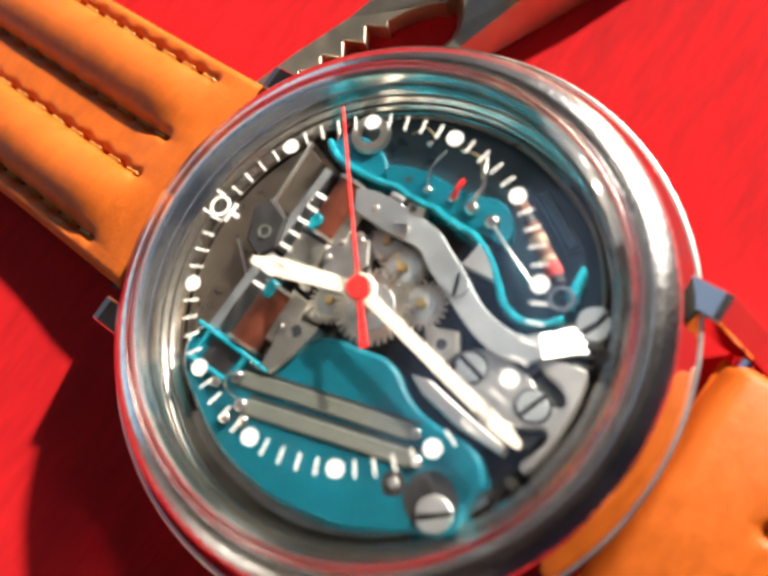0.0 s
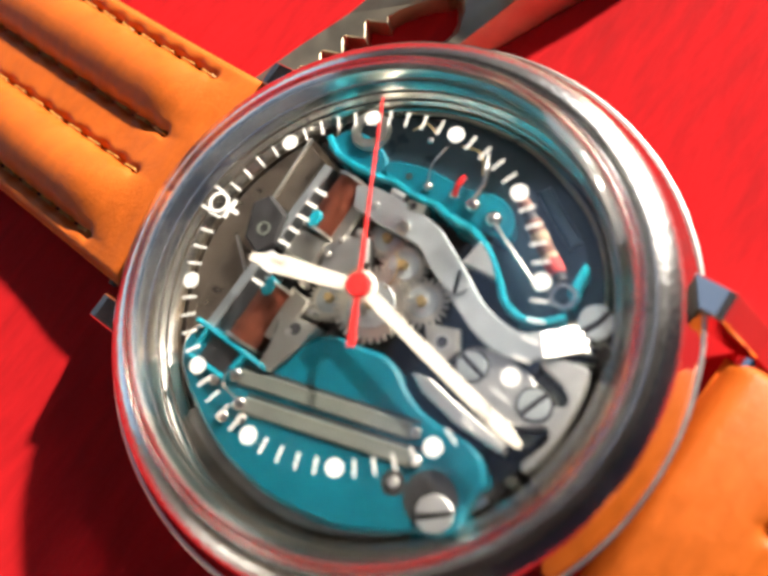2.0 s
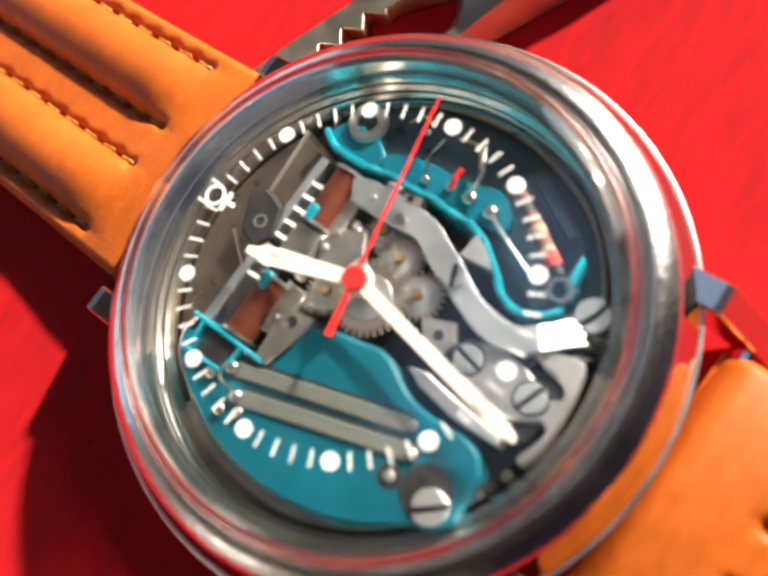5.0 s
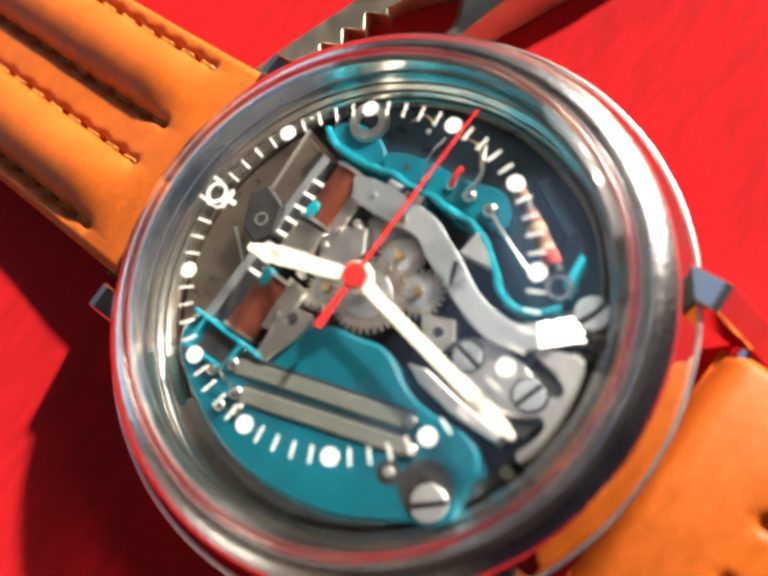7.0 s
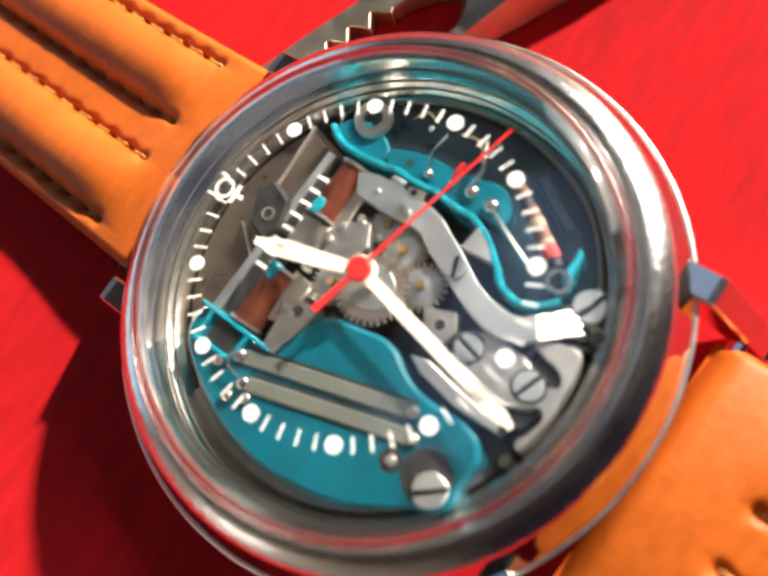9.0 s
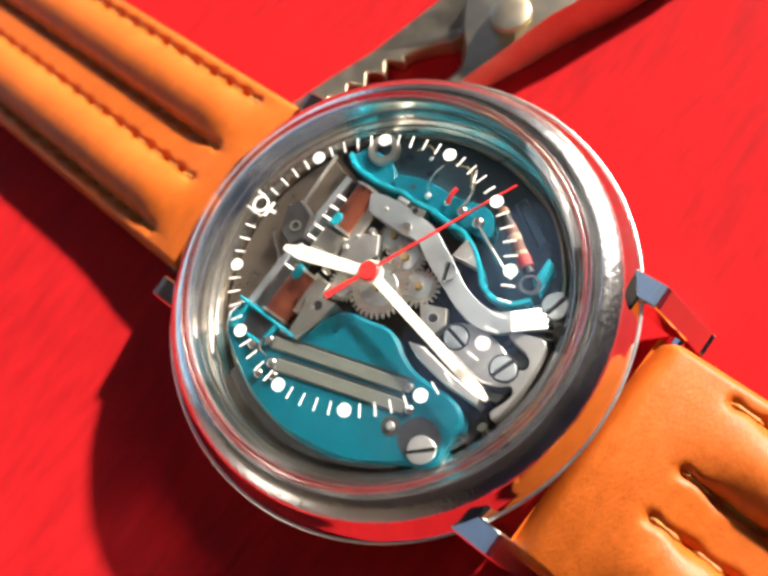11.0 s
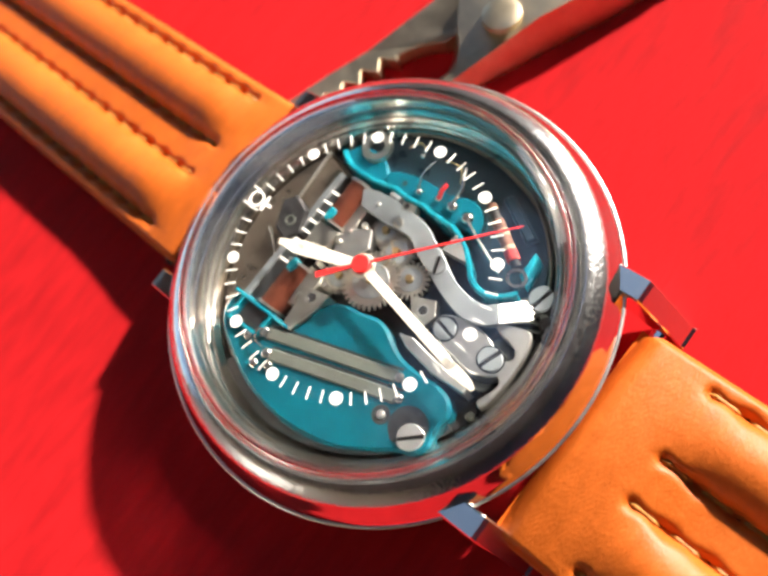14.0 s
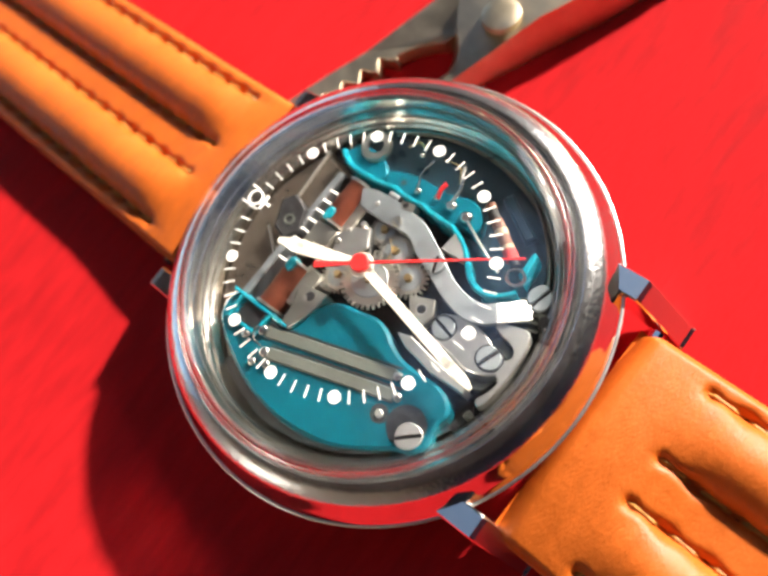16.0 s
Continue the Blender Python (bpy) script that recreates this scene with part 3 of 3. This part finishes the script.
for x0, x1 in ((1.9, 6.2), (-7.0, -2.6)):
    coil = part("coil", tube([(x0, 6.0, -3.9), (x1, 6.0, -3.9)], 1.2, 28), COPPER, watch, "copper wire coil", True)
    n = 26
    for k in range(n):
        x = x0 + 0.1 + (x1 - x0 - 0.2) * k / (n - 1)
        bm = bmesh.new()
        ring = [(x, 6.0 + 1.22 * math.cos(2 * math.pi * i / 24), -3.9 + 1.22 * math.sin(2 * math.pi * i / 24)) for i in range(25)]
        part("winding", tube(ring, 0.07, 6, bm), COPPER, coil, "", True)
    for xe in (x0, x1):
        part("coil_flange", tube([(xe - 0.12, 6.0, -3.9), (xe + 0.12, 6.0, -3.9)], 1.45, 28), NICKEL, coil, "nickel end flange")
part("coil_cup", prism([(-0.4, 4.6), (1.7, 4.6), (1.7, 7.2), (-0.6, 7.2)], -6.2, -3.0, 0.3), NICKEL, watch, "nickel coil cup")
part("coil_cup", prism([(1.8, 3.9), (5.4, 4.0), (5.2, 5.2), (1.7, 5.2)], -6.2, -3.3, 0.2), NICKEL, watch, "nickel coil cup")
part("coil_cup", prism([(-5.6, 3.4), (-2.3, 3.4), (-2.1, 5.2), (-5.9, 4.9)], -6.2, -3.3, 0.2), NICKEL, watch, "nickel coil cup")
for x, y in ((2.4, 6.3), (-3.0, 6.2)):
    part("teal_peg", prism(rounded([(x - 0.6, y - 0.3), (x + 0.5, y - 0.4), (x + 0.6, y + 0.3), (x - 0.45, y + 0.38)], 3), -3.2, -2.4, 0.15), TEAL_LIT, watch, "teal plastic peg")

# gear train
for x, y, r, n, z, m, nm in ((-0.35, -0.35, 2.6, 33, -3.2, NICKEL, "toothed steel wheel"), (2.9, -0.6, 1.7, 26, -3.5, NICKEL, "small toothed wheel"), (1.5, -3.1, 1.7, 22, -3.35, NICKEL, "yellowish toothed wheel"),
                             (4.0, 1.6, 1.5, 24, -3.9, NICKEL, "small toothed wheel"), (6.0, 2.6, 1.0, 18, -3.8, BRIDGE, "small toothed wheel"), (-1.4, 2.6, 1.6, 26, -3.9, NICKEL, "small toothed wheel")):
    wheel = part("gear_wheel", toothed(x, y, r, n, 0.4, z - 0.3, z), m, watch, nm)
    part("wheel_boss", lathe([(0.36, z + 0.12), (0.6 * r, z + 0.06), (0.62 * r, z), (0.36, z)], 40, True, (x, y)), BRIDGE, wheel, "turned steel boss", True)
    part("hub", lathe([(0, z + 0.5), (0.3, z + 0.5), (0.36, z), (0, z)], 20, False, (x, y)), BRASS, wheel, "", True)
BR_OUTER = [(5.9, 5.3), (6.4, 3.9), (6.4, 1.0), (6.05, -1.5), (5.3, -3.0), (4.6, -4.4), (3.4, -6.4), (2.9, -8.2), (2.95, -9.5), (3.6, -10.35)]
BR_INNER = [(4.5, 4.5), (4.35, 1.8), (4.4, -0.9), (3.6, -2.3), (2.5, -4.7), (1.5, -7.0), (1.15, -8.9), (1.55, -10.4), (2.25, -11.3)]
BR = rounded(BR_OUTER, 4, False) + rounded(BR_INNER, 4, False)[::-1]
bridge = part("s_bridge", prism(BR, -3.4, -2.75, 0.05), BRIDGE, watch, "curved grey steel bridge")
TONGUE = [(3.6, -10.4), (4.4, -11.0), (5.25, -11.85), (5.0, -12.05), (5.1, -12.35), (4.75, -12.45), (4.85, -12.75), (4.45, -12.8), (4.3, -13.15), (3.2, -12.2), (2.25, -11.35)]
bm = prism(TONGUE, -3.0, -2.72, 0.04)
bmesh.ops.rotate(bm, verts=bm.verts, cent=(2.9, -10.9, -2.8), matrix=Matrix.Rotation(radians(20), 3, Vector((0.46, 0.88, 0))))
# same bridge metal, given a brighter steel because this bend faces the light
part("clamp_end", bm, BRIGHT, bridge, "bent end of the bridge, brightened as if lit")
screw(3.6, -4.5, -2.5, 0.8, 20, bridge, BRIDGE)
screw(6.0, -12.5, -3.9, 1.08, -22, watch, BRIDGE, "large slotted screw")
part("fan_plate", prism([(6.6, -4.2), (4.9, -4.0), (5.0, -6.3), (5.8, -5.7), (6.3, -5.0)], -3.6, -2.7, 0.08), BRIGHT, watch, "pale bright steel plate")
tab = part("tab", prism([(6.75, 1.5), (6.95, 0.1), (6.3, 0.0), (6.1, 1.2)], -3.8, -2.7, 0.06), NICKEL, watch, "small nickel tab with a hole")
part("tab_hole", prism(disc(6.5, 0.9, 0.26, 16), -2.7, -2.685, 0.004), DARK, tab)
part("thread", tube([(6.7, 1.8, -3.0), (6.75, 2.9, -3.0)], 0.3, 12), BRIDGE, tab, "threaded pin")
LEFT = [(-3.8, 3.9), (-3.4, 1.6), (-5.1, 1.8), (-7.5, 2.6), (-7.7, 3.6)]
arm = part("bracket", prism(LEFT, -4.4, -2.6, 0.12), NICKEL, watch, "nickel bracket with a pivot hole")
part("pivot_hole", prism(disc(-4.35, 2.8, 0.42, 24), -2.6, -2.585, 0.004), DARK, arm)
# bright disc beside the hole, modelled in place of a glint
part("pivot_ring", prism(disc(-4.75, 3.1, 0.24, 20), -2.6, -2.57, 0.01), BRIGHT, arm, "small bright disc put in as a glint")
part("bracket", prism([(0.2, 2.1), (-0.3, 3.9), (1.3, 4.7), (2.7, 3.6), (3.3, 2.3), (1.8, 1.4)], -4.8, -2.9, 0.12), PLATE, watch, "grey steel bracket")
LOWER = [(2.4, -3.9), (2.7, -6.2), (2.6, -8.6), (3.6, -11.2), (3.6, -13.4), (1.5, -14.2), (-1.0, -14.3), (-3.0, -14.0), (-2.6, -12.6), (-2.2, -10.0), (-2.0, -7.0), (-0.9, -5.6), (0.4, -4.0)]
plate = part("slotted_bridge", prism(rounded(LOWER, 3), -6.2, -5.3, 0.12), DARK, watch, "blackened lower bridge plate")
# one upper plate with two kidney-shaped bays cut into it
CLICK = [(-1.0, -7.2), (0.2, -6.95), (1.0, -7.8), (1.35, -9.6), (1.05, -11.3), (0.35, -12.5), (0.4, -13.3), (0.95, -13.55), (1.6, -12.8), (1.85, -11.6), (2.3, -11.0), (2.8, -12.0), (3.15, -13.4), (2.6, -14.0), (1.0, -14.3),
         (-1.0, -14.35), (-3.0, -14.1), (-3.8, -13.7), (-3.35, -13.2), (-2.5, -13.6), (-1.5, -13.85), (-1.0, -13.3), (-1.55, -12.6), (-1.95, -11.4), (-1.7, -9.8), (-1.4, -8.2)]
top = part("train_bridge", prism(rounded(CLICK, 3), -5.3, -3.25, 0.12), PLATE, watch, "grey steel train bridge with two screws and kidney-shaped bays")
for x, y, a in ((-0.25, -8.0, 75), (-0.25, -12.2, -20)):
    # the countersink's shade is a flat black disc under the screw head
    part("countersink", prism(disc(x, y, 1.06), -3.25, -3.235, 0.004), DARK, top, "flat dark disc put in as the countersink's shade")
    screw(x, y, -3.1, 0.92, a, top, BRIDGE)
for k in range(4):
    u = 0.22 * k
    part("rib", tube(rounded([(1.75 - u, -11.4, -4.9 + 0.35 * k), (1.45 - u, -12.6, -4.9 + 0.35 * k), (0.9 - 0.6 * u, -13.3, -4.9 + 0.35 * k)], 5, False), 0.09, 6), GREY_TUBE, plate, "", True)
    part("rib", tube(rounded([(-2.0 - u, -10.2, -4.9 + 0.3 * k), (-2.1 - u, -11.8, -4.9 + 0.3 * k), (-1.5 - 1.2 * u, -13.0, -4.9 + 0.3 * k)], 5, False), 0.09, 6), GREY_TUBE, plate, "", True)
part("lever", prism([(-2.6, -5.2), (-2.25, -6.4), (-2.7, -9.0), (-3.1, -12.2), (-3.6, -12.2), (-3.7, -9.2), (-3.2, -6.4)], -4.6, -2.9, 0.12), BRIGHT, watch, "pale steel lever")
pivot_plate = part("pivot_plate", prism([(0.4, -4.1), (1.2, -6.2), (0.1, -6.9), (-1.0, -6.6), (-0.7, -5.0)], -4.0, -2.9, 0.12), NICKEL, watch, "nickel plate with a pivot hole")
part("pivot_hole", prism(disc(-0.05, -5.75, 0.36, 20), -2.9, -2.885, 0.004), DARK, pivot_plate)
part("pivot_ring", lathe([(0.37, -2.9), (0.37, -2.85), (0.52, -2.85), (0.52, -2.9)], 24, True, (-0.05, -5.75)), BRIGHT, pivot_plate, "pale ring round the hole")
part("dark_recess", prism([(-6.8, -12.8), (-4.2, -13.6), (-3.4, -12.6), (-4.0, -11.0)], -6.2, -5.4, 0.1), DARK, watch)

for x, y, r in ((3.2, 3.0, 0.3), (0.9, 4.1, 0.26), (-2.9, 2.6, 0.28), (2.2, 3.9, 0.22), (5.4, 3.2, 0.24), (-1.6, 4.4, 0.24)):
    part("pin", lathe([(0, -2.55), (r * 0.7, -2.58), (r, -2.75), (r, -3.6), (0, -3.6)], 18, False, (x, y)), BRIGHT, watch, "small bright steel pin", True)
for x, y, a in ((-4.9, 4.0, 15), (4.9, 0.6, 70)):
    screw(x, y, -2.6, 0.45, a, watch, NICKEL, "tiny slotted screw")
part("index_spring", tube(rounded([(3.4, 0.2, -2.9), (2.6, -0.6, -2.7), (1.6, -0.9, -2.65), (0.9, -0.7, -2.7)], 6, False), 0.05, 6), BRASS, watch, "fine brass index spring", True)
for x, y in ((5.6, -13.0), (4.6, -13.7)):
    part("dark_stud", lathe([(0, -4.2), (0.5, -4.25), (0.6, -4.5), (0.6, -6.2), (0, -6.2)], 18, False, (x, y - 0.2)), DARK, watch)

for k in range(5):
    a = radians(-64 - 2.6 * k)
    d = Vector((math.cos(a), math.sin(a)))
    part("comb_pin", prism(strip(d * 13.0, d * 14.2, 0.16), -5.2, -4.4 - 0.1 * k, 0.03), GREY_TUBE, watch)
for x, y, r in ((6.3, -12.0, 0.5), (5.0, -13.4, 0.42), (-4.6, -13.2, 0.4)):
    part("dark_stud", lathe([(0, -4.3), (0.8 * r, -4.35), (r, -4.6), (r, -6.2), (0, -6.2)], 18, False, (x, y)), GREY_TUBE, watch, "small grey stud", True)

# ---- the pointers over the movement ----
HAND = (0, 0, -1.0)


def hand_outline(length, tail, w0, w1, tip):
    return [(-w0 / 2, -tail), (w0 / 2, -tail), (w1 / 2, length - tip), (w1 * 0.2, length), (-w1 * 0.2, length), (-w1 / 2, length - tip)]


hour = part("hour_hand", prism(hand_outline(8.2, 0.3, 0.9, 1.3, 2.2), -1.5, -1.35, 0.04), CREAM, watch, "cream-white baton hour hand", pivot=HAND)
minute = part("minute_hand", prism(hand_outline(13.5, 0.3, 0.85, 0.85, 0.9), -1.2, -1.05, 0.04), CREAM, watch, "cream-white baton minute hand", pivot=HAND)
part("minute_hub", prism(disc(0, 0, 1.05, 32), -1.25, -1.0, 0.08), CREAM, minute, pivot=HAND).location = (0, 0, 0)
second = part("second_hand", prism([(-0.13, 0), (-0.28, -3.9), (0.28, -3.9), (0.13, 0), (0.075, 13.0), (-0.075, 13.0)], -0.75, -0.63, 0.03), RED, watch, "thin red sweep second hand", pivot=HAND)
part("second_hub", prism(disc(0, 0, 0.8, 32), -0.85, -0.5, 0.1), RED, second, "red hub", pivot=HAND).location = (0, 0, 0)
part("arbor", lathe([(0, -0.9), (0.3, -0.9), (0.3, -3.2), (0, -3.2)], 20), BRASS, watch)

# ---- the pliers behind the watch ----
pliers = thing("pliers", (22, 10, -LIFT), "worn steel pliers with serrated jaws lying open on the red cloth", "pliers")
pliers.location += Vector((0.8, 0.4, 0)) * MM
ZB, ZT = -9.9, -8.2


def thicken(bm, rise, x0, x1):
    """Thin jaw tips that grow thicker towards the joint."""
    bm.normal_update()
    bmesh.ops.triangulate(bm, faces=[f for f in bm.faces if len(f.verts) > 4], ngon_method="EAR_CLIP")
    for v in bm.verts:
        if v.co.z > ZB + 0.5:
            u = min(1, max(0, (v.co.x - x0) / (x1 - x0)))
            v.co.z += rise * u * u * (3 - 2 * u)
    return bm


# the long jaw: a straight back, saw teeth along the inner edge, then the rounded throat
A_BACK = [(9.3, 20.6), (9.8, 22.0), (14.2, 20.2), (18.8, 18.0), (26.7, 14.6), (37, 9.2)]
teeth = []
p = Vector((9.4, 18.9))
for k in range(5):
    teeth += [p, p + Vector((0.35, 0.2)), p + Vector((1.25, 0.85)), p + Vector((1.5, 0.8))]
    p = p + Vector((2.0, -0.9))
throat = [(19.4, 14.4), (19.9, 14.7), (20.9, 14.1), (21.9, 13.2), (22.8, 12.2), (23.3, 11.2), (26.0, 9.6), (29.5, 7.2), (35.0, 5.0)]
jaw = part("long_jaw", thicken(prism([Vector(v) for v in A_BACK] + (teeth + [Vector(v) for v in throat])[::-1], ZB, ZT, 0.06), 1.8, 22, 31), TOOL, pliers, "long serrated jaw", True)
# the short jaw crosses over it at the joint
B_SHAPE = [(16.7, 12.3), (16.4, 11.2), (17.6, 9.0), (19.0, 7.7), (22.6, 5.4), (28.0, 2.4), (33.8, -1.0), (44.0, -5.6), (48.0, 0.5), (37.0, 8.6), (31.0, 11.6), (27.0, 12.6), (24.2, 11.4), (23.4, 10.5), (22.5, 9.9), (21.4, 9.7), (20.0, 10.1), (18.9, 11.2), (17.9, 12.8)]
lower = part("short_jaw", thicken(prism(B_SHAPE, ZB, ZT - 0.5, 0.95), 2.8, 20, 29), TOOL, pliers, "short worn jaw and body", True)
part("rivet", lathe([(0, -5.95), (0.9, -5.98), (1.5, -6.06), (1.9, -6.2), (1.95, -6.8), (0, -6.8)], 40, False, (27.4, 6.9)), TOOL, pliers, "domed rivet", True)
for pts in ([(36, 6.5, -8), (48, 1, -8), (70, -6, -7.5), (100, -18, -7.5)], [(44, -3, -8), (58, -10, -8), (80, -24, -7.5), (104, -44, -7.5)]):
    part("handle", tube(rounded(pts, 8, False), 2.3, 16), TOOL, pliers, "rounded steel handle", True)


# ---- what moves ----
def motions():
    z = (LIFT + HAND[2]) * MM
    walk(second, [(t, pose(0, 0, z, 0, 0, -(48.9 + 6.1 * t))) for t in range(0, 17, 2)])
    walk(minute, [(t, pose(0, 0, z, 0, 0, 168.1 - 0.1 * t)) for t in (0, 8, 16)])
    walk(hour, [(t, pose(0, 0, z, 0, 0, 14.6 - 0.008 * t)) for t in (0, 16)])


motions()
